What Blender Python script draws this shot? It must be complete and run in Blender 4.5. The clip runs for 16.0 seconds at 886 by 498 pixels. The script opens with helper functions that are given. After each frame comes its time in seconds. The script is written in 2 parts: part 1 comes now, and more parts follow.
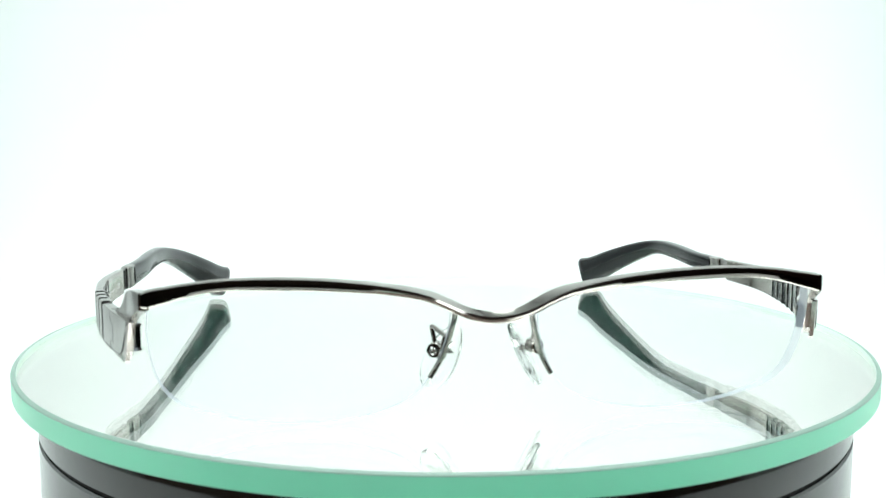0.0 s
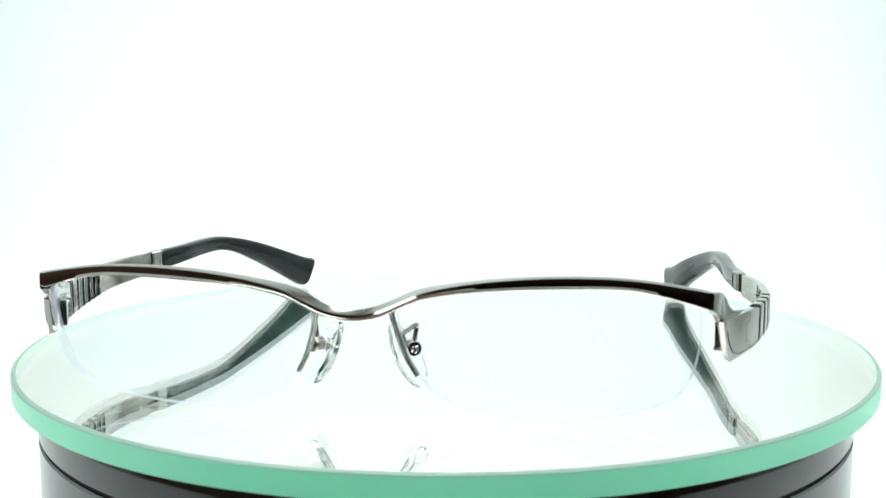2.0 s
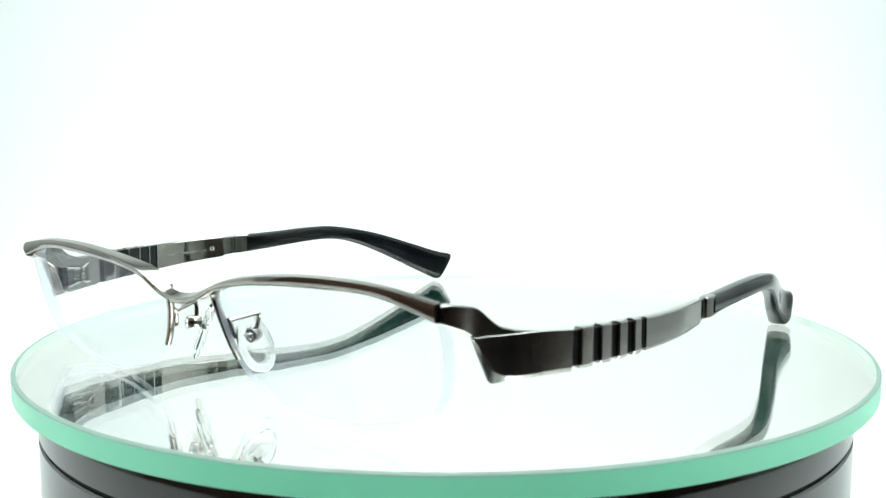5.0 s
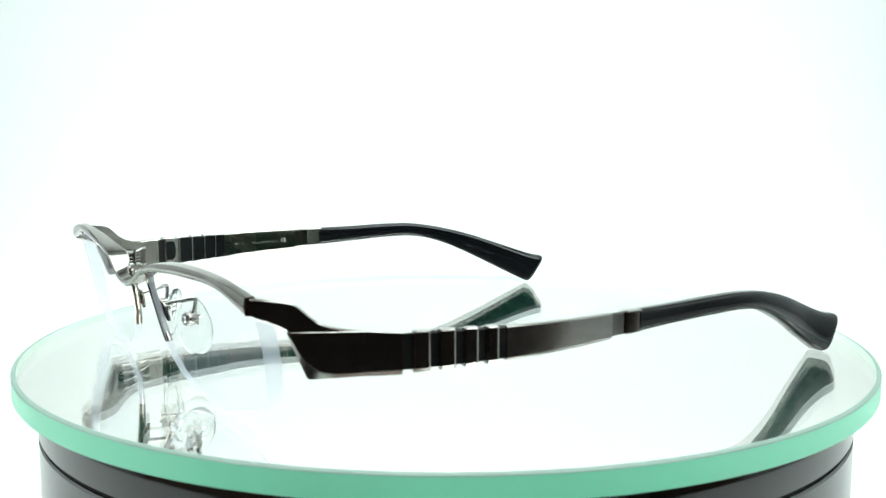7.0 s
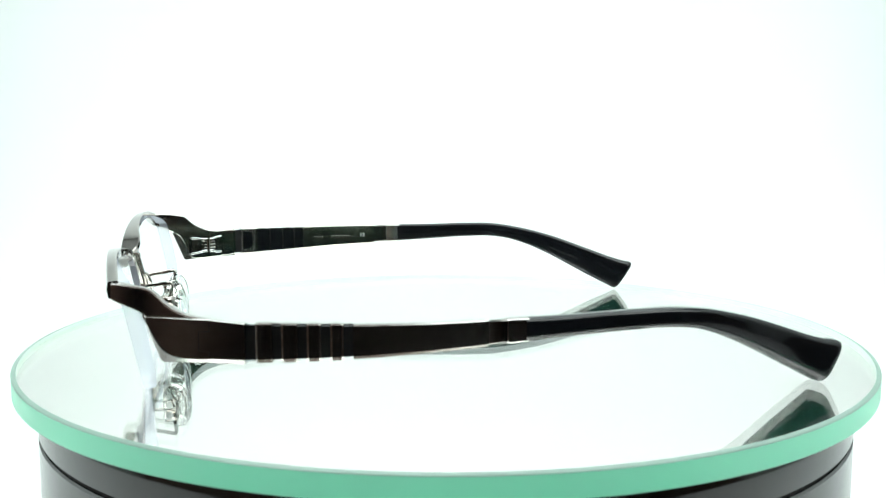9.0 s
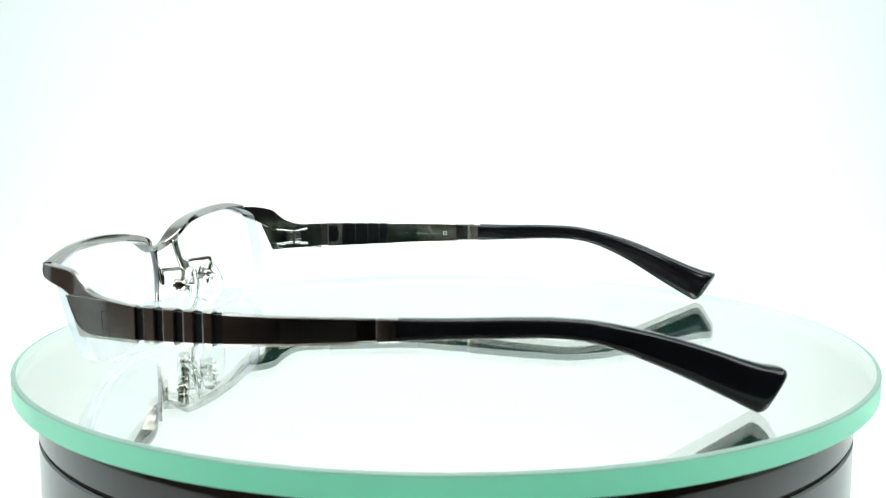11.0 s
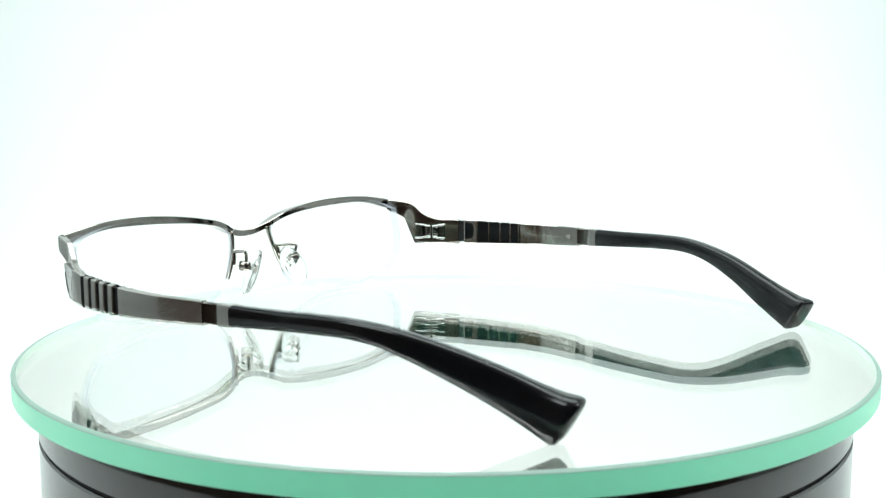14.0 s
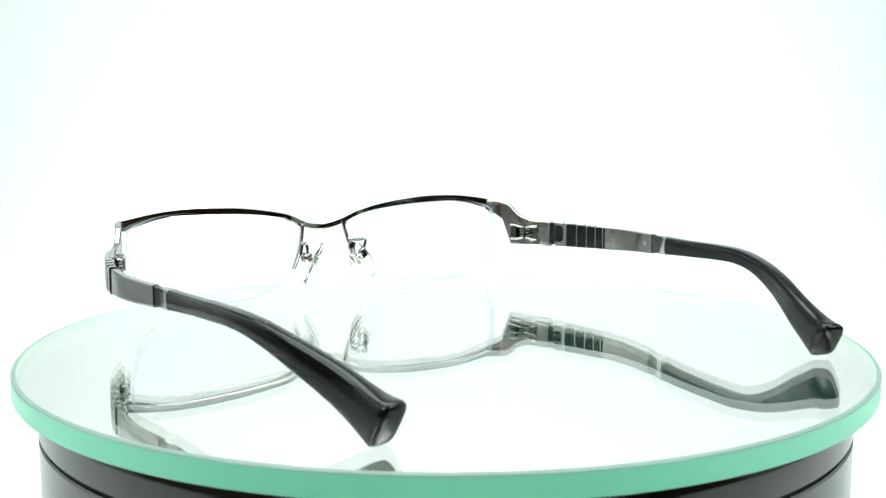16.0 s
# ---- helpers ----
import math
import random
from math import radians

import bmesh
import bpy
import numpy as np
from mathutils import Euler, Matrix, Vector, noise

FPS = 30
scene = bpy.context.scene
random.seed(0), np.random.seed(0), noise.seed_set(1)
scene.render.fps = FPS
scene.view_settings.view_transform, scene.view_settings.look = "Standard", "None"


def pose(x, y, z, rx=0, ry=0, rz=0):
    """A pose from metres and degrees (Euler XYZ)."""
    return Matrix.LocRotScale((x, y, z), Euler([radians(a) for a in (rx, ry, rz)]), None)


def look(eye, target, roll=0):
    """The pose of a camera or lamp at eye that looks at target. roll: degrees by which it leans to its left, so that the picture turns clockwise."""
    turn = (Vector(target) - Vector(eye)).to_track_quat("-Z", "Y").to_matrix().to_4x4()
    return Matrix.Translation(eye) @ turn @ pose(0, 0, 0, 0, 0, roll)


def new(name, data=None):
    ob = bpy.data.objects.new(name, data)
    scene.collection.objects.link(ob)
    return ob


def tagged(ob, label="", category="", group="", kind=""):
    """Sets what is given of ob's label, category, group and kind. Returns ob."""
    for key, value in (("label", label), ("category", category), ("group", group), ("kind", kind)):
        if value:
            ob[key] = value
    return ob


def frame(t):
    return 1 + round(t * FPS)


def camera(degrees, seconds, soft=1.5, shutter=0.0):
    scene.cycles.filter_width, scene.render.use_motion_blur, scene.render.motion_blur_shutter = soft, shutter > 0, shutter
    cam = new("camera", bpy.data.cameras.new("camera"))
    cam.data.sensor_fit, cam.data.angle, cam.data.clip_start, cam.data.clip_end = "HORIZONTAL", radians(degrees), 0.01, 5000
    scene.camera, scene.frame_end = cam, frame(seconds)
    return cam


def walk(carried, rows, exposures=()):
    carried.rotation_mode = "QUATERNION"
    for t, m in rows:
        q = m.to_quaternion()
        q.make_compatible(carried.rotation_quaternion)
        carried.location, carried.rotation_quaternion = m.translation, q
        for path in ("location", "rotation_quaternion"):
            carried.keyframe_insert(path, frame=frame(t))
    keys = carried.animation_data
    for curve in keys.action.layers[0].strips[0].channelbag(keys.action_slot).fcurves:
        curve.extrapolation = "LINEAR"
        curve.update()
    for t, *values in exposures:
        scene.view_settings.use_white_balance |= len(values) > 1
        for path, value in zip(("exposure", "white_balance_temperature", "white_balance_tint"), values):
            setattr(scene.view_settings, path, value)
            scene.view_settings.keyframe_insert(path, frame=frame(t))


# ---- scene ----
# A pair of half-rim spectacles on a slowly turning mirrored glass disc, in a white light tent.
cam = camera(44.32, 16.0, soft=1.15)
EYE = pose(0, -0.26456, 0.05726, 90 - 7.623, 0, 0.193)
cam.data.dof.use_dof, cam.data.dof.focus_distance, cam.data.dof.aperture_fstop = True, 0.30, 48
walk(cam, [(0, EYE), (16, EYE)], exposures=[(0, 0.0), (16, 0.0)])

# ---- light: a large soft lamp over the tent, two added front fills, dark room behind the camera ----
world = bpy.data.worlds.new("dark_room")
world.use_nodes = True
scene.world = world
world.node_tree.nodes["Background"].inputs["Color"].default_value = (0.27, 0.22, 0.20, 1)
world.node_tree.nodes["Background"].inputs["Strength"].default_value = 1.4


def area_lamp(name, m, sx, sy, watts, colour):
    data = bpy.data.lights.new(name, "AREA")
    data.shape, data.size, data.size_y, data.energy, data.color = "RECTANGLE", sx, sy, watts, colour
    ob = new(name, data)
    ob.matrix_world = m
    return ob


COOL = (0.885, 1.0, 0.978)
area_lamp("tent_lamp_top", look((0, 0.10, 0.57), (0, 0.10, 0)), 0.70, 0.48, 4.05, COOL)
# two unseen fill lamps, added to brighten the glass rim and low backdrop
for x in (-0.42, 0.42):
    area_lamp("fill_lamp_front", look((x, -0.28, 0.44), (0, 0.14, -0.03)), 0.34, 0.30, 1.7, COOL)

# ---- materials ----


def material(name, colour, rough=0.4, metal=0.0):
    m = bpy.data.materials.new(name)
    m.use_nodes = True
    b = m.node_tree.nodes["Principled BSDF"]
    b.inputs["Base Color"].default_value = (*colour, 1)
    b.inputs["Roughness"].default_value = rough
    b.inputs["Metallic"].default_value = metal
    return m, m.node_tree, b


def varied(tree, b, colour_a, colour_b, scale, rough_a, rough_b, stretch=(1, 1, 1), bump=0.0, distance=0.0001):
    """Two scales of noise: tint and roughness, and fine relief."""
    n, l = tree.nodes, tree.links
    tc, mp = n.new("ShaderNodeTexCoord"), n.new("ShaderNodeMapping")
    mp.inputs["Scale"].default_value = stretch
    l.new(tc.outputs["Object"], mp.inputs["Vector"])
    big, fine = n.new("ShaderNodeTexNoise"), n.new("ShaderNodeTexNoise")
    big.inputs["Scale"].default_value, fine.inputs["Scale"].default_value = scale, scale * 9
    fine.inputs["Detail"].default_value = 4
    l.new(mp.outputs[0], big.inputs["Vector"])
    l.new(mp.outputs[0], fine.inputs["Vector"])
    mix = n.new("ShaderNodeMix")
    mix.data_type = "RGBA"
    mix.inputs[6].default_value, mix.inputs[7].default_value = (*colour_a, 1), (*colour_b, 1)
    l.new(big.outputs[0], mix.inputs[0])
    l.new(mix.outputs[2], b.inputs["Base Color"])
    rr = n.new("ShaderNodeMapRange")
    rr.inputs["From Min"].default_value, rr.inputs["From Max"].default_value = 0.3, 0.7
    rr.inputs["To Min"].default_value, rr.inputs["To Max"].default_value = rough_a, rough_b
    l.new(fine.outputs[0], rr.inputs["Value"])
    l.new(rr.outputs[0], b.inputs["Roughness"])
    if bump:
        bp = n.new("ShaderNodeBump")
        bp.inputs["Strength"].default_value, bp.inputs["Distance"].default_value = bump, distance
        l.new(fine.outputs[0], bp.inputs["Height"])
        l.new(bp.outputs[0], b.inputs["Normal"])


POLISHED, _t, _b = material("polished_gunmetal", (0.5, 0.49, 0.47), 0.1, 1)
varied(_t, _b, (0.31, 0.29, 0.27), (0.42, 0.39, 0.365), 150, 0.04, 0.10)
BRUSHED, _t, _b = material("brushed_gunmetal", (0.55, 0.54, 0.52), 0.24, 1)
varied(_t, _b, (0.34, 0.325, 0.31), (0.51, 0.49, 0.47), 140, 0.10, 0.25, (5, 0.5, 3), 0.2, 0.00003)
DARK_METAL, _t, _b = material("blackened_metal", (0.02, 0.02, 0.02), 0.35, 0.6)
varied(_t, _b, (0.012, 0.012, 0.013), (0.03, 0.03, 0.03), 200, 0.3, 0.45)
NECK, _t, _b = material("dark_polished_metal", (0.18, 0.17, 0.16), 0.15, 1)
varied(_t, _b, (0.14, 0.13, 0.125), (0.22, 0.205, 0.19), 180, 0.1, 0.2)
ACETATE, _t, _b = material("black_acetate", (0.006, 0.006, 0.007), 0.12)
varied(_t, _b, (0.003, 0.0035, 0.0045), (0.007, 0.008, 0.010), 90, 0.07, 0.15)
_b.inputs["IOR"].default_value = 1.42
WORN, _t, _b = material("worn_print", (0.014, 0.014, 0.014), 0.26)
PRINT, _t, _b = material("pale_print", (0.75, 0.75, 0.75), 0.5)
FAINT, _t, _b = material("etched_metal", (0.42, 0.40, 0.375), 0.16, 1)
SCREW, _t, _b = material("bright_steel", (0.75, 0.75, 0.74), 0.12, 1)
varied(_t, _b, (0.7, 0.7, 0.69), (0.8, 0.8, 0.79), 300, 0.08, 0.2)
BASE, _t, _b = material("black_gloss_plastic", (0.008, 0.008, 0.009), 0.16)
varied(_t, _b, (0.006, 0.006, 0.007), (0.012, 0.012, 0.013), 40, 0.12, 0.2, (1, 1, 3), 0.04, 0.0002)
_b.inputs["IOR"].default_value = 1.75
SEAM, _t, _b = material("matt_black_seam", (0.003, 0.003, 0.003), 0.7)
PAPER, _t, _b = material("white_backdrop_paper", (0.86, 0.88, 0.875), 0.85)
varied(_t, _b, (0.85, 0.872, 0.867), (0.872, 0.89, 0.885), 9, 0.8, 0.9, (1, 1, 1), 0.05, 0.0005)
ROOM, _t, _b = material("dark_brown_wall", (0.05, 0.03, 0.022), 0.8)
varied(_t, _b, (0.010, 0.009, 0.0085), (0.10, 0.08, 0.068), 1.3, 0.6, 0.9)
# brown of the added side sheets, only there to be mirrored in the metal
REFLECTED_BROWN, _t, _b = material("brown_reflector", (0.4, 0.22, 0.15), 0.7)
varied(_t, _b, (0.12, 0.075, 0.055), (0.50, 0.325, 0.25), 2.2, 0.6, 0.8, (1, 1, 0.3))
MIRROR, _t, _b = material("silvered_mirror", (0.998, 0.96, 0.938), 0.0, 1)
_b.inputs["Roughness"].default_value = 0.0
# a thin green haze put into the mirror's colour for light scattered in the glass
_d, _m = _t.nodes.new("ShaderNodeBsdfDiffuse"), _t.nodes.new("ShaderNodeMixShader")
_d.inputs["Color"].default_value, _m.inputs[0].default_value = (0.14, 0.60, 0.43, 1), 0.026
_t.links.new(_b.outputs[0], _m.inputs[1])
_t.links.new(_d.outputs[0], _m.inputs[2])
_t.links.new(_m.outputs[0], _t.nodes["Material Output"].inputs[0])


def clear(name, colour, rough, ior):
    m = bpy.data.materials.new(name)
    m.use_nodes = True
    t = m.node_tree
    t.nodes.clear()
    out, g = t.nodes.new("ShaderNodeOutputMaterial"), t.nodes.new("ShaderNodeBsdfGlass")
    g.inputs["Color"].default_value, g.inputs["Roughness"].default_value, g.inputs["IOR"].default_value = (*colour, 1), rough, ior
    t.links.new(g.outputs[0], out.inputs[0])
    return m


def coated():
    """A thin uncurved spectacle lens: see-through, with a faint violet anti-glare reflection."""
    m = bpy.data.materials.new("coated_lens")
    m.use_nodes = True
    t = m.node_tree
    t.nodes.clear()
    out, tr, gl = t.nodes.new("ShaderNodeOutputMaterial"), t.nodes.new("ShaderNodeBsdfTransparent"), t.nodes.new("ShaderNodeBsdfGlossy")
    mix, fr, sc = t.nodes.new("ShaderNodeMixShader"), t.nodes.new("ShaderNodeFresnel"), t.nodes.new("ShaderNodeMath")
    fr.inputs["IOR"].default_value = 1.3
    sc.operation = "MULTIPLY"
    sc.inputs[1].default_value = 0.09
    tr.inputs["Color"].default_value = (0.985, 0.99, 0.995, 1)
    gl.inputs["Color"].default_value, gl.inputs["Roughness"].default_value = (0.86, 0.86, 1.0, 1), 0.01
    t.links.new(fr.outputs[0], sc.inputs[0])
    t.links.new(sc.outputs[0], mix.inputs[0])
    t.links.new(tr.outputs[0], mix.inputs[1])
    t.links.new(gl.outputs[0], mix.inputs[2])
    t.links.new(mix.outputs[0], out.inputs[0])
    return m


def rim_glass(name, diffuse, through_colour, share):
    """The ground edge of float glass: light also comes through it from inside the disc."""
    m, t, b = material(name, diffuse, 0.3)
    varied(t, b, tuple(0.99 * c for c in diffuse), tuple(min(1, 1.01 * c) for c in diffuse), 8, 0.28, 0.34)
    tl, mix = t.nodes.new("ShaderNodeBsdfTranslucent"), t.nodes.new("ShaderNodeMixShader")
    tl.inputs["Color"].default_value = (*through_colour, 1)
    mix.inputs[0].default_value = share
    t.links.new(b.outputs[0], mix.inputs[1])
    t.links.new(tl.outputs[0], mix.inputs[2])
    t.links.new(mix.outputs[0], t.nodes["Material Output"].inputs[0])
    return m


def lens_edge():
    m, t, b = material("ground_lens_edge", (0.66, 0.70, 0.81), 0.4)
    tl, mix = t.nodes.new("ShaderNodeBsdfTranslucent"), t.nodes.new("ShaderNodeMixShader")
    tr, mix2 = t.nodes.new("ShaderNodeBsdfTransparent"), t.nodes.new("ShaderNodeMixShader")
    tl.inputs["Color"].default_value = (0.76, 0.81, 0.91, 1)
    mix.inputs[0].default_value, mix2.inputs[0].default_value = 0.6, 0.58
    t.links.new(b.outputs[0], mix.inputs[1])
    t.links.new(tl.outputs[0], mix.inputs[2])
    t.links.new(mix.outputs[0], mix2.inputs[1])
    t.links.new(tr.outputs[0], mix2.inputs[2])
    t.links.new(mix2.outputs[0], t.nodes["Material Output"].inputs[0])
    return m


FLOAT_GLASS = clear("clear_float_glass", (0.999, 1.0, 1.0), 0.0, 1.5)
SILICONE = clear("clear_silicone", (0.985, 0.99, 0.985), 0.05, 1.22)
LENS = coated()
LENS_EDGE = lens_edge()
RIM = rim_glass("green_glass_edge", (0.43, 0.86, 0.70), (0.53, 0.94, 0.80), 0.5)
for _n in RIM.node_tree.nodes:
    if _n.type == "BSDF_PRINCIPLED":
        _n.inputs["Coat Weight"].default_value, _n.inputs["Coat Roughness"].default_value, _n.inputs["Coat IOR"].default_value = 1.0, 0.12, 1.6
FROST = rim_glass("frosted_inner_edge", (0.975, 0.955, 0.93), (0.98, 0.965, 0.94), 0.5)
BEVEL = rim_glass("ground_bevel", (0.40, 0.50, 0.46), (0.45, 0.55, 0.51), 0.35)

# ---- mesh helpers (millimetres in, metres out) ----
MM = 0.001


def part(name, bm, mat, parent=None, label="", sharp=35):
    me = bpy.data.meshes.new(name)
    bmesh.ops.recalc_face_normals(bm, faces=bm.faces[:])
    bm.to_mesh(me)
    bm.free()
    for p in me.polygons:
        p.use_smooth = True
    me.set_sharp_from_angle(angle=radians(sharp))
    for m in mat if isinstance(mat, (list, tuple)) else (mat,):
        me.materials.append(m)
    ob = new(name, me)
    if parent is not None:
        ob.parent = parent
    return tagged(ob, label) if label else ob


def loft(rings, caps=True, bm=None, closed=False):
    """Skins a row of equal rings of points."""
    bm = bm or bmesh.new()
    rows = [[bm.verts.new(Vector(p) * MM) for p in ring] for ring in rings]
    n = len(rows[0])
    pairs = list(zip(rows, rows[1:])) + ([(rows[-1], rows[0])] if closed else [])
    for a, b in pairs:
        for i in range(n):
            bm.faces.new((a[i], a[(i + 1) % n], b[(i + 1) % n], b[i]))
    if caps and not closed:
        bm.faces.new(rows[0][::-1])
        bm.faces.new(rows[-1])
    return bm


def polished_inside(bm):
    """Second material on the inner side of a temple strip."""
    for i, f in enumerate(bm.faces):
        if len(f.verts) == 4 and i % 8 in (3, 4, 5):
            f.material_index = 1
    return bm


def lathe(profile, segments=192):
    """Turns (radius, height) pairs about z."""
    return loft([[(r * math.cos(a), r * math.sin(a), z) for r, z in profile] for a in np.linspace(0, 2 * math.pi, segments, endpoint=False)], closed=True)


def curve(keys, x):
    """Smooth interpolation of sorted (x, value) pairs."""
    k, v = np.array([q[0] for q in keys], float), np.array([q[1] for q in keys], float)
    m = np.gradient(v, k)
    x = min(max(x, k[0]), k[-1])
    i = int(min(max(np.searchsorted(k, x) - 1, 0), len(k) - 2))
    h = k[i + 1] - k[i]
    s = (x - k[i]) / h
    return float((2 * s**3 - 3 * s**2 + 1) * v[i] + (s**3 - 2 * s**2 + s) * h * m[i] + (3 * s**2 - 2 * s**3) * v[i + 1] + (s**3 - s**2) * h * m[i + 1])


def eased(keys, x, reach=2.5):
    """curve() averaged over a short stretch."""
    r = min(reach, keys[-1][0] - x) if x > 0 else reach
    return float(np.mean([curve(keys, x + k * r) for k in (-1, -0.66, -0.33, 0, 0.33, 0.66, 1)]))


def tube(points, radius, sides=10, caps=True, bm=None):
    """A round wire through the points; radius may vary from point to point."""
    pts = [Vector(p) for p in points]
    radii = radius if isinstance(radius, (list, tuple)) else [radius] * len(pts)
    rings, ref = [], None
    for i, p in enumerate(pts):
        d = (pts[min(i + 1, len(pts) - 1)] - pts[max(i - 1, 0)]).normalized()
        if ref is None:
            ref = d.orthogonal().normalized()
        ref = (ref - d * ref.dot(d)).normalized()
        w = d.cross(ref)
        rings.append([tuple(p + radii[i] * (math.cos(a) * ref + math.sin(a) * w)) for a in np.linspace(0, 2 * math.pi, sides, endpoint=False)])
    return loft(rings, caps, bm)


def smooth_path(points, steps=6):
    """Catmull-Rom through the points."""
    p = [Vector(q) for q in points]
    p = [2 * p[0] - p[1]] + p + [2 * p[-1] - p[-2]]
    out = []
    for i in range(1, len(p) - 2):
        for s in np.linspace(0, 1, steps, endpoint=False):
            a, b, c, d = p[i - 1:i + 3]
            out.append(0.5 * (2 * b + (c - a) * s + (2 * a - 5 * b + 4 * c - d) * s**2 + (3 * b - a - 3 * c + d) * s**3))
    return out + [p[-2]]


# ---- the setting ----


def sheet(name, rows, mat, label):
    bm = bmesh.new()
    vs = [[bm.verts.new(p) for p in row] for row in rows]
    for a, b in zip(vs, vs[1:]):
        for i in range(len(a) - 1):
            bm.faces.new((a[i], a[i + 1], b[i + 1], b[i]))
    ob = part(name, bm, mat, None, label, 60)
    m = ob.modifiers.new("thickness", "SOLIDIFY")
    m.thickness, m.offset = 0.004, 0
    return tagged(ob, kind="structure")


TABLE = -0.085
# table, sweep and back wall of the tent in one bent sheet
profile = [(-0.20, TABLE), (0.30, TABLE)]
profile += [(0.30 + 0.25 * math.sin(a), TABLE + 0.25 - 0.25 * math.cos(a)) for a in np.linspace(0.1, math.pi / 2, 14)]
profile += [(0.55, 0.60)]
sheet("backdrop", [[(x, y, z) for x in (-0.5, -0.25, 0, 0.25, 0.5)] for y, z in profile], PAPER, "seamless white paper backdrop sweeping up behind the turntable")
for side, name, y0 in ((-1, "wall_left", -0.14), (1, "wall_right", -0.17)):
    sheet(name, [[(side * 0.51, y, z) for y in (y0, 0.25, 0.56)] for z in (TABLE, 0.25, 0.60)], PAPER, "plain white fabric side of the light tent")
sheet("ceiling", [[(x, y, 0.605) for x in (-0.51, 0.51)] for y in (-0.17, 0.56)], PAPER, "plain white fabric top of the light tent")
sheet("wall_back", [[(x, -1.6, z) for x in (-0.62, 0, 1.8)] for z in (-0.8, 0.5, 1.6)], ROOM, "dark brown wall of the unlit room")
# unseen brown sheets at both sides, placed where the metal reflects brown
for side, name in ((-1, "brown_reflector_west"), (1, "brown_reflector_east")):
    sheet(name, [[(0.59 + side * 1.21, y, z) for y in (-1.6, -0.3, 1.2)] for z in (-0.8, 0.5, 1.6)], REFLECTED_BROWN, "unseen brown sheet added for brown reflections in the metal")
sheet("floor", [[(x, y, -0.8) for x in (-0.62, 1.8)] for y in (-1.6, 1.2)], ROOM, "dark floor of the unlit room")

# ---- turntable base ----
CX, CY = -0.23, -1.35
base = tagged(new("turntable_base"), "glossy black plastic turntable base with a dark seam round it", "turntable")
base.location = (CX * MM, CY * MM, 0)
part("top_ring", lathe([(60, -8.6), (60, -6.6), (90, -6.4), (93.4, -6.45), (94.5, -6.9), (94.95, -7.7), (95.0, -8.6), (95.0, -13.7), (94.6, -14.1), (60, -14.1)]), BASE, base, "glossy black upper ring")
part("seam", lathe([(60, -14.0), (94.2, -14.0), (94.2, -15.0), (60, -15.0)]), SEAM, base)
part("body", lathe([(30, -14.9), (94.6, -14.9), (95.0, -15.3), (95.0, -80), (94, -83), (92, -84), (30, -84)]), BASE, base, "glossy black drum")
part("spindle_plate", lathe([(2, -6.8), (84, -6.8), (84, -5.4), (2, -5.4)]), SEAM, base, "matt black carrier plate")

# ---- glass disc ----
THICK = 5.0
disc = tagged(new("glass_disc"), "round green-edged clear glass disc with a mirrored underside", "glass plate")
bm = lathe([(0.0001, -THICK), (98.95, -THICK), (98.95, 0.0), (0.0001, 0.0)], 256)
for f in bm.faces:
    c = f.calc_center_median() / MM
    f.material_index = 0 if c.z > -0.05 else 1
part("plate", bm, [FLOAT_GLASS, FROST], disc, "", 20).visible_shadow = False
bm = lathe([(99.0, -THICK), (99.7, -THICK), (100.0, -THICK + 0.35), (100.0, -0.42), (99.86, -0.2), (99.5, -0.06), (99.0, 0.004), (98.98, -0.2)], 256)
for f in bm.faces:
    c = f.calc_center_median() / MM
    f.material_index = 0 if c.z < -0.35 else 1
part("rim", bm, [RIM, BEVEL], disc, "bright green ground glass edge", 20)
part("mirror_backing", lathe([(0.0001, -THICK + 0.02), (98.9, -THICK + 0.02), (98.9, -THICK + 0.05), (0.0001, -THICK + 0.05)], 256), MIRROR, disc, "silvered mirror backing")

# ---- spectacles ----
X0, NOSE = -3.7, -4.0
glasses = tagged(new("eyeglasses"), "brushed gunmetal half-rim eyeglasses with black temple tips, unfolded", "eyeglasses")

BROW_TOP = [(-6, 21.3), (0, 20.1), (6, 21.3), (11, 23.8), (18, 25.65), (27, 26.9), (38, 27.55), (50, 27.2), (62, 25.4)]
BROW_LOW = [(-6, 20.3), (0, 19.1), (6, 20.3), (11, 22.9), (18, 24.5), (27, 25.4), (38, 25.9), (50, 25.7), (62, 22.6)]


def front_y(u):
    return -78.1 + 3.69 * (u / 60) ** 2 - 0.31 * (u / 60) ** 4


def brow_depth(u):
    """How far the bar reaches back: deeper where it carries the lens near the nose."""
    return curve([(-5, 2.3), (0, 2.2), (5, 2.8), (8, 3.9), (11, 4.3), (14, 4.1), (18, 3.5), (24, 2.9), (30, 2.5), (36, 2.2), (62, 2.1)], u)


def brow_rise(u):
    """How much higher the rear edge lies than the front one: the rear swells beside the bridge."""
    return curve([(0, 0.45), (5, 0.5), (8, 0.55), (10.5, 0.45), (14, 0.2), (19, 0.05), (26, 0.05), (62, 0.05)], u)


def ring_yz(x, y, d, lo, hi, c, rise):
    """Bar section in the yz plane: a flat face with its edges bevelled back; the bridge rises to the rear."""
    return [(x, y + 0.2, lo), (x, y, lo + 0.5 * (hi - lo)), (x, y + 0.22, hi), (x, y + 0.6, hi + 0.3 * c), (x, y + d - 0.3, hi + 0.55 * c + rise), (x, y + d, hi + rise), (x, y + d, lo + 0.4 * rise), (x, y + d - 0.3, lo - c + 0.1 + 0.4 * rise), (x, y + 0.5, lo - c + 0.1)]


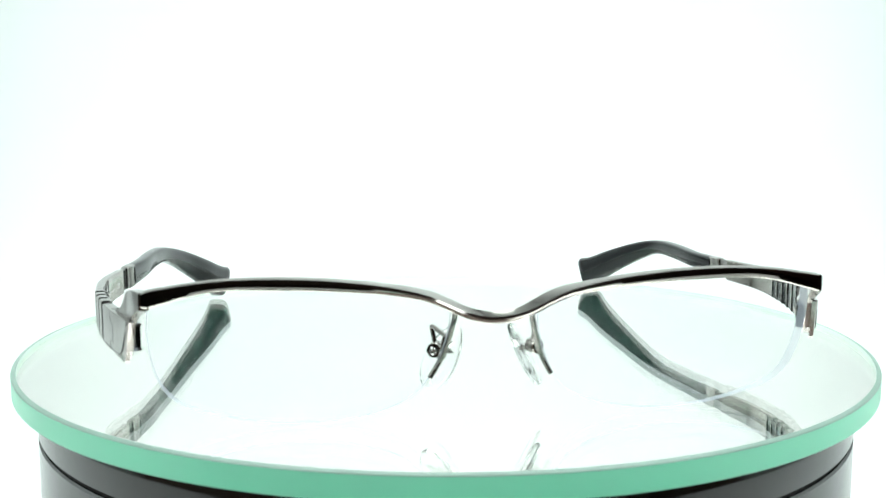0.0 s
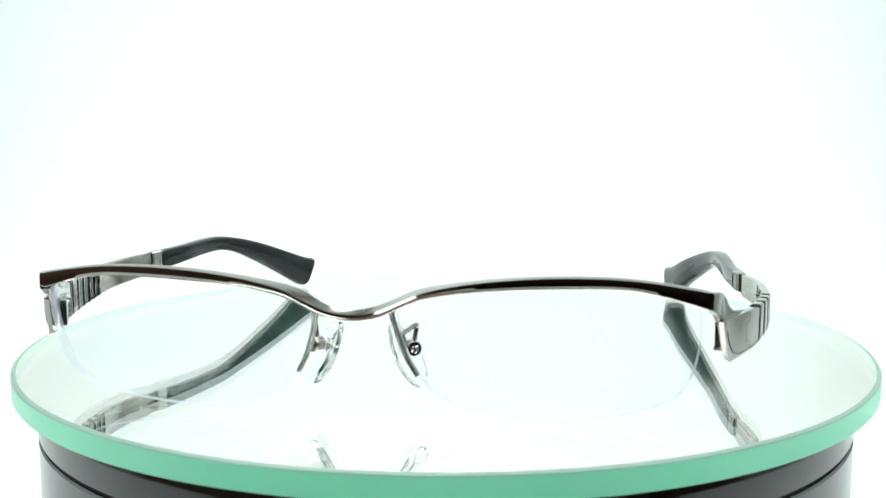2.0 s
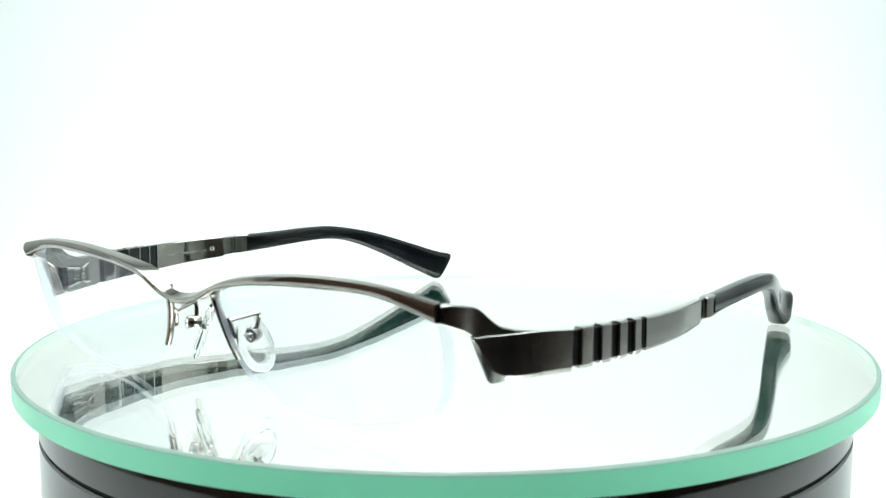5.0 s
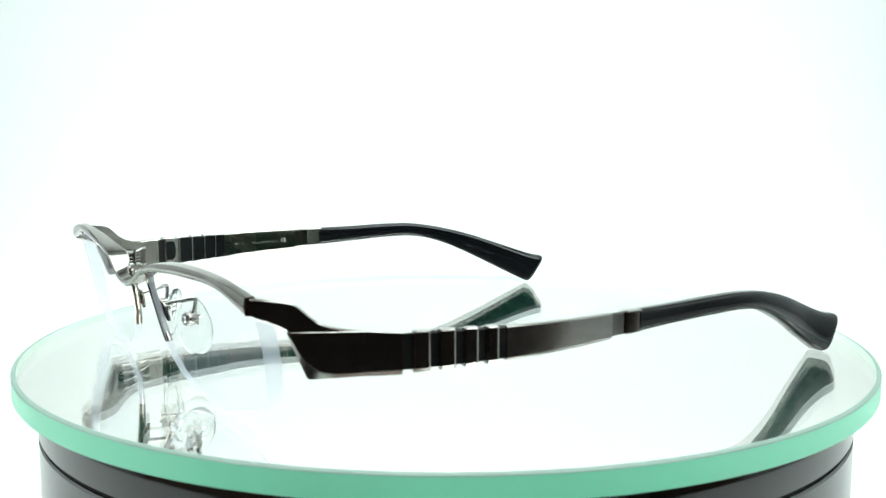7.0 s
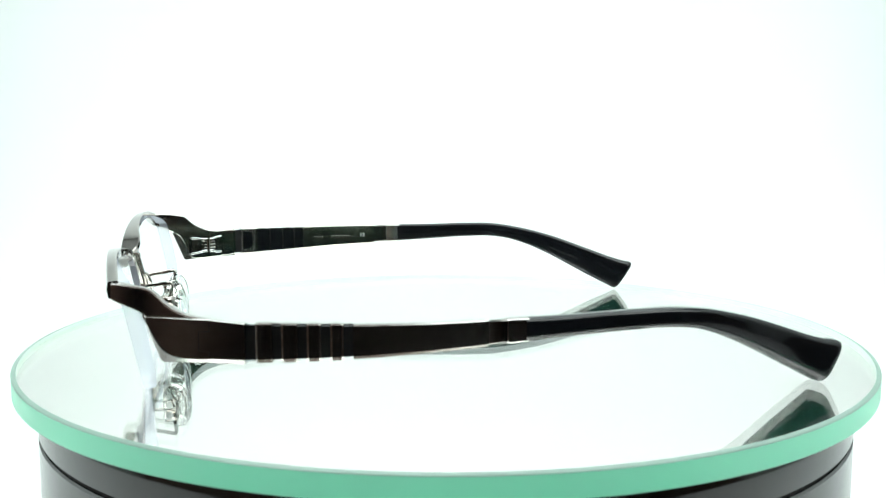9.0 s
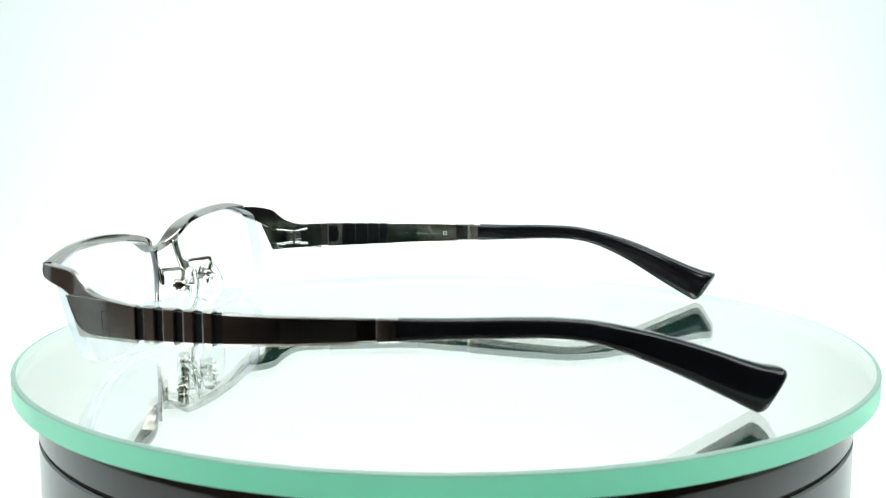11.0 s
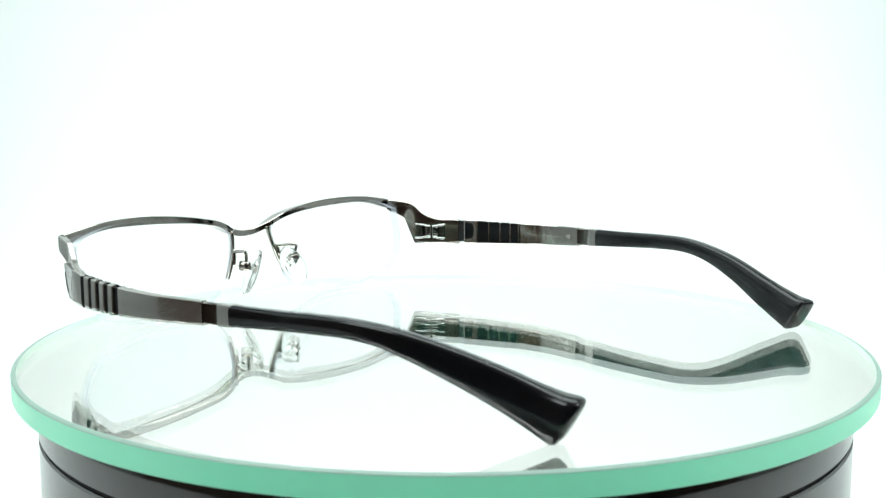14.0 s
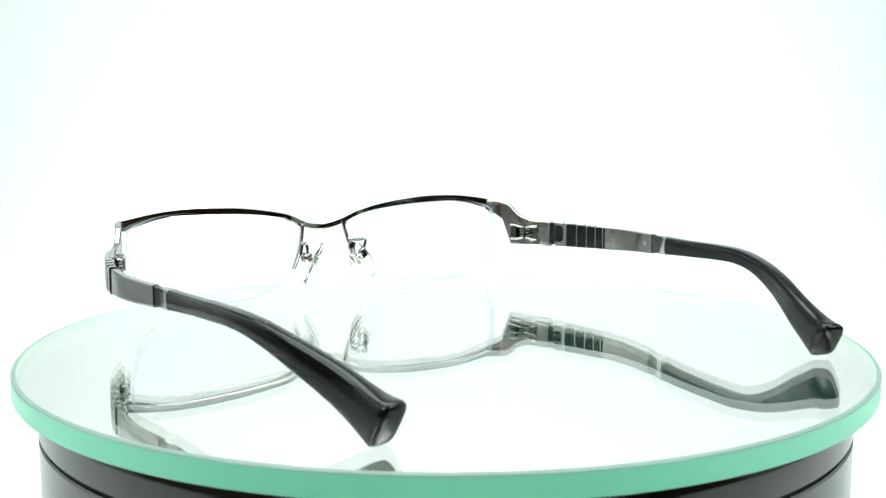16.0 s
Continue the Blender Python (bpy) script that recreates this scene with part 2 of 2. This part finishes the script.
rings = []
for x in [-61.2, -61.0, -60.6, *np.linspace(-60, 60.5, 139), 61.4, 61.8]:
    u = abs(x)
    lo, hi = eased(BROW_LOW, u), eased(BROW_TOP, u)
    if x < -60.3:
        lo, hi = lo + 0.5 * (u - 60.3), hi - 0.4 * (u - 60.3)
    rings.append(ring_yz(NOSE + x + (X0 - NOSE) * min(u / 40, 1), front_y(u), brow_depth(u), lo, hi, 0.38, brow_rise(u)))
part("brow_bar", loft(rings), POLISHED, glasses, "polished gunmetal brow bar arching into the bridge")

# lens outline: distance from the middle, height
LENS_SHAPE = [(60.5, 22.8), (60.9, 19.0), (60.7, 15.0), (60.0, 11.0), (58.4, 7.2), (55.3, 4.4), (50, 2.6), (44, 1.25), (38, 0.6), (31, 0.5), (25, 1.1), (19, 2.7),
              (14.4, 5.0), (11.6, 8.2), (9.6, 12.5), (8.3, 17.0), (7.9, 20.5)]


def lens_y(u, z):
    """The lens leans: its lower edge lies further back."""
    return front_y(u) + 1.2 + 1.3 * math.exp(-max(u - 8, 0) / 10) + 0.22 * (24 - z) + 0.6 * max(0.0, (u - 40) / 20) ** 2


def lens_depth(u):
    """A minus lens: thin in the middle, thick at its outer edge."""
    return 1.3 + 1.7 * max(0.0, (u - 30) / 30) ** 2


# plan and height of each temple; the frame is slightly twisted, so the two differ
TEMPLE_X = {
    1: [(-74.6, 57.4), (-71, 59.2), (-67.5, 60.4), (-64, 61.9), (-58, 64.9), (-50, 67.9), (-35, 71.6), (-20, 72.4), (-5, 70.2), (10, 68.5), (22, 68.0), (34, 66.9), (46, 63.7), (58, 59.6), (71.5, 56.6)],
    -1: [(-74.6, -63.9), (-71, -65.6), (-67.5, -67.1), (-64, -68.4), (-58, -70.7), (-50, -73.5), (-35, -77.0), (-20, -78.6), (-5, -76.4), (10, -73.7), (22, -72.5), (34, -70.4), (46, -66.4), (58, -61.0), (71.5, -56.2)],
}
TOP_Z = {
    1: [(-64, 19.3), (-50, 19.0), (-35, 18.9), (-20, 18.7), (-5, 18.4), (10, 18.3), (22, 18.7), (30, 18.7), (36, 18.2), (46, 16.0), (58, 12.1), (64, 10.0), (68, 8.9), (71.2, 8.5)],
    -1: [(-64, 19.9), (-50, 19.7), (-35, 19.5), (-20, 19.5), (-5, 19.7), (10, 19.9), (22, 20.1), (30, 19.9), (36, 19.0), (46, 16.6), (58, 12.3), (64, 10.1), (68, 8.9), (71.2, 8.5)],
}
LOW_Z = {
    1: [(-64, 11.3), (-50, 12.1), (-35, 12.7), (-20, 13.3), (-5, 13.7), (10, 14.4), (22, 14.9), (29, 15.0), (35, 14.3), (40, 12.7), (46, 10.2), (58, 4.2), (66, 0.03)],
    -1: [(-64, 11.5), (-50, 12.2), (-35, 12.7), (-20, 13.5), (-5, 14.4), (10, 15.4), (22, 16.0), (29, 16.0), (35, 15.1), (40, 13.5), (46, 10.8), (58, 4.2), (66, 0.03)],
}
FRONT_Z = {1: 0.1, -1: 0.15}
TIP_END = {1: 65.9, -1: 65.0}
PAD_TURN = {1: 22, -1: 42}


def across(side, y):
    """Middle of the temple at y and the way outwards from it."""
    keys = TEMPLE_X[side]
    slope = curve(keys, y + 0.5) - curve(keys, y - 0.5)
    return curve(keys, y), Vector((1, -slope, 0)).normalized() * side


def strip_ring(side, y, lo, hi, half, c=0.3, shift=0.0, foot=1.0):
    """Chamfered upright section of a temple at y."""
    x0, n = across(side, y)
    c = min(c, 0.45 * half, 0.3 * (hi - lo))
    sec = [(half, lo + foot * c), (half, hi - c), (half - c, hi), (c - half, hi), (-half, hi - c), (-half, lo + c), (c - half, lo), (half - c, lo)]
    return [(x0 + (w + shift) * n.x, y + (w + shift) * n.y, z) for w, z in sec]


END_PIECE = [(-73.3, 22.2, 25.3), (-72.0, 21.6, 25.25), (-70.5, 21.0, 25.0), (-69, 20.3, 24.75), (-68.2, 19.8, 24.6), (-67.6, 19.4, 24.45), (-67.0, 19.0, 24.25), (-66.2, 18.5, 23.75), (-65.4, 17.2, 23.0),
             (-64.6, 15.2, 22.2), (-63.8, 13.2, 21.5), (-63.0, 12.1, 20.9), (-62, 11.7, 20.45), (-60.3, 11.7, 19.9), (-58, 11.8, 19.55), (-55.5, 11.9, 19.3)]
STEP_BACK = {1: 0.0, -1: 1.7}
GROOVES = [-49.2, -44.8, -40.5, -36.5, -32.7]


def step_top(side, y):
    """Upper edge of the end piece."""
    keys = [(q, h) for q, _, h in END_PIECE]
    shift = STEP_BACK[side] * min(1.0, max(0.0, (y + 73) / 4)) * min(1.0, max(0.0, (-54.5 - y) / 5))
    return curve(keys, y - shift) + FRONT_Z[side] + 0.12 * (shift > 0)


def slim(y):
    """How much the outer side of the end piece draws in behind the face plate."""
    return 0.25 * min(1.0, max(0.0, (y + 71.5) / 5))


def tip_ring(side, y_low, y_top, half, shrink=1.0):
    """Rounded section of a temple tip, slanted from its lower to its upper edge."""
    lo, hi = curve(LOW_Z[side], y_low), curve(TOP_Z[side], y_top)
    out = []
    for a in np.linspace(0, 2 * math.pi, 24, endpoint=False):
        w = shrink * half * math.copysign(abs(math.cos(a)) ** 0.5, math.cos(a))
        f = 0.5 + shrink * 0.5 * math.copysign(abs(math.sin(a)) ** 0.55, math.sin(a))
        y = y_low + (y_top - y_low) * f
        x0, n = across(side, y)
        out.append((x0 + w * n.x, y + w * n.y, lo + (hi - lo) * f))
    return out


def build_side(side):
    # lens with a ground edge
    outline = [(u, z) for u, z in LENS_SHAPE]
    path = smooth_path([(u, 0, z) for u, z in outline], 5)
    top = [(u, curve(BROW_LOW, u) + 0.5) for u in np.linspace(10, 58, 22)]
    loop = [(p.x, p.z) for p in path] + top
    bm = bmesh.new()
    cu, cz = 34.0, 13.0
    shells = []
    for back in (0, 1):
        rows = [[bm.verts.new(Vector((X0 + side * (cu + (u - cu) * k) - 0.3 * max(0, 1 - (cu + (u - cu) * k) / 30), lens_y(cu + (u - cu) * k, cz + (z - cz) * k) + back * lens_depth(cu + (u - cu) * k), cz + (z - cz) * k)) * MM) for u, z in loop] for k in (1.0, 0.75, 0.5, 0.25)]
        mid = bm.verts.new(Vector((X0 + side * cu, lens_y(cu, cz) + back * lens_depth(cu), cz)) * MM)
        n = len(loop)
        for a, b in zip(rows, rows[1:]):
            for i in range(n):
                bm.faces.new((a[i], a[(i + 1) % n], b[(i + 1) % n], b[i]))
        for i in range(n):
            bm.faces.new((rows[-1][i], rows[-1][(i + 1) % n], mid))
        shells.append(rows[0])
    a, b = shells
    for i in range(len(a)):
        bm.faces.new((a[i], a[(i + 1) % len(a)], b[(i + 1) % len(a)], b[i])).material_index = 1
    lens = part("lens", bm, [LENS, LENS_EDGE], glasses, "clear lens with an anti-glare coating and no rim below", 40)
    lens.visible_shadow = False

    # short rim on the nose side
    rim = [(NOSE + side * u, lens_y(u, z) + 0.6, z) for u, z in ((7.2, 21.4), (7.0, 20.2), (7.4, 18.0), (8.1, 15.2), (9.4, 11.6), (11.2, 8.3))]
    rp = smooth_path(rim, 5)
    rings = []
    for i, p in enumerate(rp):
        d = (rp[min(i + 1, len(rp) - 1)] - rp[max(i - 1, 0)]).normalized()
        w = d.cross(Vector((0, 1, 0))).normalized()
        thick = 0.5 + 0.75 * max(0.0, 1 - i / 7) ** 2
        rings.append([tuple(p + w * (thick * math.cos(q)) + Vector((0, 0.8 + 0.4 * (thick - 0.5), 0)) * math.sin(q)) for q in np.linspace(0, 2 * math.pi, 10, endpoint=False)])
    wire = part("nose_rim", loft(rings), POLISHED, glasses, "polished half rim on the nose side")

    # nose pad on its arm: a bracket along the rim, a wire bent back and down to a small cup
    def at(u, y, z):
        return Vector((NOSE + side * u, y, z))

    bracket = smooth_path([at(7.9, -72.6, 16.4), at(8.3, -71.9, 15.6), at(8.8, -71.4, 13.6), at(9.2, -71.0, 12.2)], 5)
    pad_arm = part("pad_arm", tube(bracket, [0.35 + 0.25 * math.sin(math.pi * i / (len(bracket) - 1)) for i in range(len(bracket))], 10), POLISHED, glasses, "bright steel pad arm bent in a hook")
    wire_path = smooth_path([at(8.3, -71.8, 15.6), at(8.6, -70.2, 15.95), at(9.1, -68.2, 16.2), at(9.7, -66.3, 16.5), at(9.9, -65.6, 16.3), at(9.7, -65.5, 15.4), at(9.4, -65.8, 13.6)], 6)
    part("wire", tube(wire_path, 0.45, 10), POLISHED, pad_arm, "thin bent steel wire")
    c = at(9.3, -66.4, 12.3)
    turn = Euler((0, 0, radians(side * 22))).to_matrix()
    cup = [(-1.5, 0.9), (-1.5, 1.25), (-1.25, 1.4), (0.9, 1.4), (1.3, 1.1), (1.4, 0.5)]
    bm = loft([[tuple(c + turn @ Vector((r * math.cos(q), y, 1.05 * r * math.sin(q)))) for q in np.linspace(0, 2 * math.pi, 20, endpoint=False)] for y, r in cup])
    part("pad_box", bm, POLISHED, pad_arm, "small steel cup holding the pad", 40)
    head = [(-1.48, 0.75), (-1.85, 0.75), (-1.95, 0.6), (-1.9, 0.42), (-1.7, 0.3)]
    bm = loft([[tuple(c + turn @ Vector((r * math.cos(q), y, r * math.sin(q)))) for q in np.linspace(0, 2 * math.pi, 16, endpoint=False)] for y, r in head])
    part("screw", bm, SCREW, pad_arm, "tiny bright screw with a sunk cross")
    lean = Euler((0, radians(-side * 27), 0)).to_matrix() @ Euler((0, 0, radians(-side * PAD_TURN[side]))).to_matrix()
    pc = at(8.0, -65.2, 10.5)

    def oval(wx, ky, kz, drop):
        """Outline of the pad, broader below, in its own plane."""
        return [tuple(pc + lean @ Vector((wx, ky * (1 - 0.17 * math.sin(q)) * math.cos(q), drop + kz * math.sin(q)))) for q in np.linspace(0, 2 * math.pi, 32, endpoint=False)]

    skin = [oval(side * w, ky, kz, 0) for w, ky, kz in ((-1.0, 1.6, 4.0), (-0.95, 2.6, 5.4), (-0.55, 3.45, 6.5), (0.0, 3.6, 6.65), (0.45, 3.3, 6.3), (0.75, 2.2, 5.0), (0.55, 1.7, 3.2))]
    pad = part("nose_pad", loft(skin), SILICONE, glasses, "clear silicone nose pad", 25)
    # small crimped claw that grips the pad
    bm = bmesh.new()
    hub = [bm.verts.new((pc + lean @ Vector((side * w, 0, 1.7))) * MM) for w in (-0.75, 0.35)]
    star = []
    for i in range(12):
        q = math.pi * i / 6
        r, w = ((1.9, -0.45), (1.05, 0.1))[i % 2]
        star.append(bm.verts.new((pc + lean @ Vector((side * w, r * math.cos(q), 1.7 + 1.15 * r * math.sin(q)))) * MM))
    for i in range(12):
        for h in hub:
            bm.faces.new((h, star[i], star[(i + 1) % 12]))
    part("pad_claw", bm, SCREW, pad, "small crimped metal claw in the pad", 5)

    # end piece and hinge
    fz = FRONT_Z[side]
    rings = [strip_ring(side, y, lo + fz * (y < -66), step_top(side, y), 1.0 - slim(y), 0.25, -slim(y), 1.0) for y, lo, hi in END_PIECE]
    rings += [strip_ring(side, y, curve(LOW_Z[side], y), curve(TOP_Z[side], y), 0.95, 0.25) for y in (-53.0, -50.9)]
    end_piece = part("end_piece", polished_inside(loft(rings)), [BRUSHED, POLISHED], glasses, "stepped brushed metal end piece", 12)
    # face plate: slanted front edge, a bevel that widens into a crescent at the lower corner
    columns, bevel_reflection = [], []
    for y in (-67.85, -67.6, -67.2, -66.7, -66.1, -65.5, -64.9, -64.5, -64.0, -63.3, -62.4, -61.4, -60.2, -59.0, -57.6, -56.2, -54.5, -52.5, -50.2):
        low = float(np.interp(y, (-67.85, -64.9, -64.5, -55.5), (19.15, 11.7, 11.3, 11.75))) + fz * (y < -55)
        face = float(np.interp(y, (-67.85, -67.0, -66.0, -64.9, -63.8, -62.4, -60.5, -58.0, -55.5), (19.2, 18.0, 16.0, 14.2, 13.1, 12.5, 12.25, 12.3, 12.45))) + fz
        low = min(low, curve(LOW_Z[side], y)) if y > -55 else low
        top = float(np.interp(y, (-67.85, -56, -50.2), (19.42 + fz, 19.45 + fz, curve(TOP_Z[side], -50.2))))
        face = max(face, low + 0.04)
        x0, n = across(side, y)
        proud = 1.2 if y > -67.3 else 1.0
        if y > -66.9:
            bevel_reflection.append((x0 + 1.2 * n.x, y + 1.2 * n.y, face + 0.05))
        columns.append([(x0 + w * n.x, y + w * n.y, z) for w, z in ((0.1, low), (0.85, low), (proud, min(face, top - 0.1)), (proud, top - 0.08), (proud - 0.12, top), (0.1, top))])
    part("face_plate", loft(columns), BRUSHED, end_piece, "raised brushed face plate with a bevelled crescent edge", 9)
    # dark reflection above the bevel, modelled as a thin blackened line
    part("bevel_reflection", tube(bevel_reflection, [0.03 + 0.12 * math.sin(math.pi * min(1.0, (i + 1) / 9)) if i < 8 else 0.06 for i in range(len(bevel_reflection))], 8), DARK_METAL, end_piece, "dark line in place of the reflection along the bevel")
    for y0, y1, z0, z1 in ((-58.04, -57.96, 13.9, 17.4), (-58.04, -56.2, 17.4, 17.48), (-58.04, -56.2, 13.82, 13.9), (-56.28, -56.2, 17.48, 19.2), (-56.28, -56.2, 12.3, 13.82)):
        part("joint_line", loft([strip_ring(side, y, z0, z1, 0.1, 0.01, 1.115) for y in (y0, y1)]), DARK_METAL, end_piece)
    # hinge: two flanges that narrow to the middle, a dark bed and the knuckles on their pin
    hinge = part("hinge", loft([strip_ring(side, y, 13.7, 17.7, h, 0.05, -0.95 - h) for y, h in ((-63.4, 0.7), (-61.6, 0.7), (-61.0, 0.15), (-54.6, 0.12))]), NECK, end_piece, "dark hinge bed")
    for z, way in ((17.9, -1), (13.4, 1)):
        flange = [strip_ring(side, y, z + way * d - 0.3, z + way * d + 0.3, h, 0.12, -0.95 - h) for y, d, h in ((-63.6, 0.0, 0.75), (-61.5, 0.15, 0.75), (-60.0, 0.55, 0.75), (-57.4, 0.55, 0.7), (-56.2, 0.1, 0.55), (-54.6, 0.0, 0.3))]
        part("flange", loft(flange), SCREW, hinge, "bright hinge flange")
    for z in (14.7, 15.65, 16.6):
        part("knuckle", loft([strip_ring(side, y, z - 0.36, z + 0.36, h, 0.2, -1.5) for y, h in ((-60.6, 0.35), (-59.6, 0.8), (-57.8, 0.8), (-56.6, 0.35))]), POLISHED, hinge)
    x0, n = across(side, -58.6)
    pin = [(x0 - 2.0 * n.x, -58.6 - 2.0 * n.y, z) for z in (13.6, 17.8)]
    part("hinge_pin", tube(pin, 0.55, 12), POLISHED, hinge)

    # temple: core strip, plates, ribs, tip
    def lo_hi(y):
        return curve(LOW_Z[side], y), curve(TOP_Z[side], y)

    core = [strip_ring(side, y, *[a + b for a, b in zip(lo_hi(y), (0.3, -0.3))], 0.45, 0.1) for y in np.linspace(-55.2, -30.5, 20)]
    temple = part("temple", loft(core), DARK_METAL, glasses, "gunmetal temple arm with ribs and a black tip")
    plate = [strip_ring(side, y, *[a + b for a, b in zip(lo_hi(y), (0.1, -0.1))], 0.9, 0.25, 0.0, 1.0) for y in np.linspace(-55.5, -50.2, 6)]
    part("joint_plate", polished_inside(loft(plate)), [BRUSHED, POLISHED], temple, "brushed joint plate", 12)
    for a, b in zip(GROOVES, GROOVES[1:]):
        ys = (a + 0.8, a + 1.1, 0.5 * (a + b), b - 1.1, b - 0.8)
        rib = [strip_ring(side, y, lo_hi(y)[0] - 0.15, lo_hi(y)[1] + 0.25, (0.86, 1.0, 1.02, 1.0, 0.86)[k], 0.25, 0.16, 2.5) for k, y in enumerate(ys)]
        part("rib", loft(rib), BRUSHED, temple, "brushed metal rib", 12)
    inlay = [strip_ring(side, y, lo_hi(y)[0] + 0.1, lo_hi(y)[1] - 0.1, 0.3, 0.1, -0.75) for y in np.linspace(-43.8, -29.5, 12)]
    back = [strip_ring(side, y, *lo_hi(y), 0.32, 0.1, -0.73) for y in np.linspace(-48.0, -43.7, 5)]
    part("joint_back", loft(back), BRUSHED, temple, "polished back of the joint")
    # D-shaped recess, drawn larger so its black also covers the joint's dark reflection
    part("recess", loft([strip_ring(side, y, lo, hi, 0.12, 0.03, -1.0) for y, lo, hi in ((-47.9, 13.6, 18.8), (-45.9, 13.6, 18.8), (-45.3, 14.2, 18.3), (-45.0, 15.2, 17.3))]), ACETATE, temple, "black recess, enlarged for the dark reflection on the joint")
    part("inlay", loft(inlay), ACETATE, temple, "black inlay behind the ribs")
    for y in (-43.8, -39.7, -35.8, -32.3, -29.4):
        ridge = [strip_ring(side, q, lo_hi(q)[0], lo_hi(q)[1] - 0.02, 0.3, 0.1, -0.95) for q in (y - 0.2, y + 0.2)]
        part("ridge", loft(ridge), POLISHED, temple, "thin polished ridge")
    arm_strip = [strip_ring(side, y, *[a + b for a, b in zip(lo_hi(y), (-0.15, 0))], 0.85, 0.25, 0.0, 2.0) for y in np.linspace(-31.8, -7.2, 24)]
    part("arm_strip", polished_inside(loft(arm_strip)), [BRUSHED, POLISHED], temple, "flat brushed metal arm", 12)
    neck = [strip_ring(side, y, lo_hi(y)[0] + g, lo_hi(y)[1] - g, h, 0.25) for y, g, h in ((-7.4, 0.1, 0.7), (-7.1, 0.15, 0.55), (-3.4, 0.15, 0.55), (-3.0, 0.15, 0.55))]
    part("neck", loft(neck), NECK, temple, "dark recessed neck behind the arm")
    ring = [strip_ring(side, y, lo_hi(y)[0] + g, lo_hi(y)[1] - g, h, 0.25) for y, g, h in ((-3.5, 0.15, 0.7), (-3.1, 0.0, 1.0), (0.6, 0.0, 1.25))]
    part("collar", loft(ring), BRUSHED, temple, "polished metal collar")
    tip = []
    for s in np.linspace(0, 1, 56):
        y_low, y_top = 0.1 + (TIP_END[side] - 0.1) * s, 0.1 + (TIP_END[side] + 3.4) * s + 1.0 * s**4
        half = curve([(0, 1.45), (8, 1.6), (30, 1.85), (50, 1.9), (56, 2.05), (60, 2.3), (63, 2.65), (66, 3.05)], y_low)
        tip.append(tip_ring(side, y_low, y_top, half))
    for k, out in ((0.965, 0.45), (0.88, 0.9), (0.72, 1.15), (0.4, 1.3)):
        tip.append([(x, y + out, z - 0.3 * out) for x, y, z in tip_ring(side, TIP_END[side], TIP_END[side] + 4.9, 3.05, k)])
    sleeve = part("temple_tip", loft(tip), ACETATE, temple, "glossy black acetate temple tip flaring at its end", 50)
    # a few pale specks on the tip's upper edge
    rng = random.Random(5 + side)
    bm = bmesh.new()
    for _ in range(16):
        y = rng.uniform(12, 66)
        x0, n = across(side, y)
        w = rng.uniform(-0.9, 1.2)
        r = rng.uniform(0.06, 0.13)
        drop = 0.07 * w * w + 0.02
        c = Vector((x0 + w * n.x, y + w * n.y, curve(TOP_Z[side], y) - drop)) * MM
        bmesh.ops.create_icosphere(bm, subdivisions=1, radius=r * MM, matrix=Matrix.Translation(c))
    part("pale_specks", bm, PRINT, sleeve, "tiny pale specks")
    return temple, sleeve


for side in (-1, 1):
    temple, sleeve = build_side(side)
    # lettering on the inner faces
    for y, w in ((-26, 3.0), (-20.5, 6.0), (-14.2, 1.8)):
        ring = [strip_ring(side, q, 15.9, 16.4, 0.1, 0.02, -0.83) for q in (y, y + w)]
        part("marking", loft(ring), FAINT, temple)
    for y, w in ((47, 2.6), (50.4, 1.2), (52.4, 3.0)):
        ring = [strip_ring(side, q, 13.0 - 0.42 * (q - 46), 13.5 - 0.42 * (q - 46), 0.1, 0.02, -1.86) for q in (y, y + w)]
        part("marking", loft(ring), WORN, sleeve)


def number(side):
    text = bpy.data.curves.new("size_number", "FONT")
    text.body, text.size, text.extrude, text.align_x = "12", 1.6 * MM, 0.05 * MM, "CENTER"
    ob = new("size_number", text)
    x0, n = across(side, -10.8)
    turn = Matrix((Vector((-n.y, n.x, 0)) * side, (0, 0, 1), -n)).transposed().to_4x4()
    ob.matrix_world = Matrix.Translation(Vector((x0 - 0.88 * n.x, -10.8 - 0.88 * n.y, 16.1)) * MM) @ turn
    ob.data.materials.append(PRINT)
    ob.parent = glasses


number(-1)


# ---- movement: disc and spectacles turn together ----
def motions():
    times = [i * 0.5 for i in range(33)]
    walk(glasses, [(t, pose(0, 0, 0, 0, 0, 9.597 - 9.7565 * t)) for t in times])
    walk(disc, [(t, pose(CX * MM, CY * MM, 0, 0, 0, 9.597 - 9.7565 * t)) for t in times])


motions()
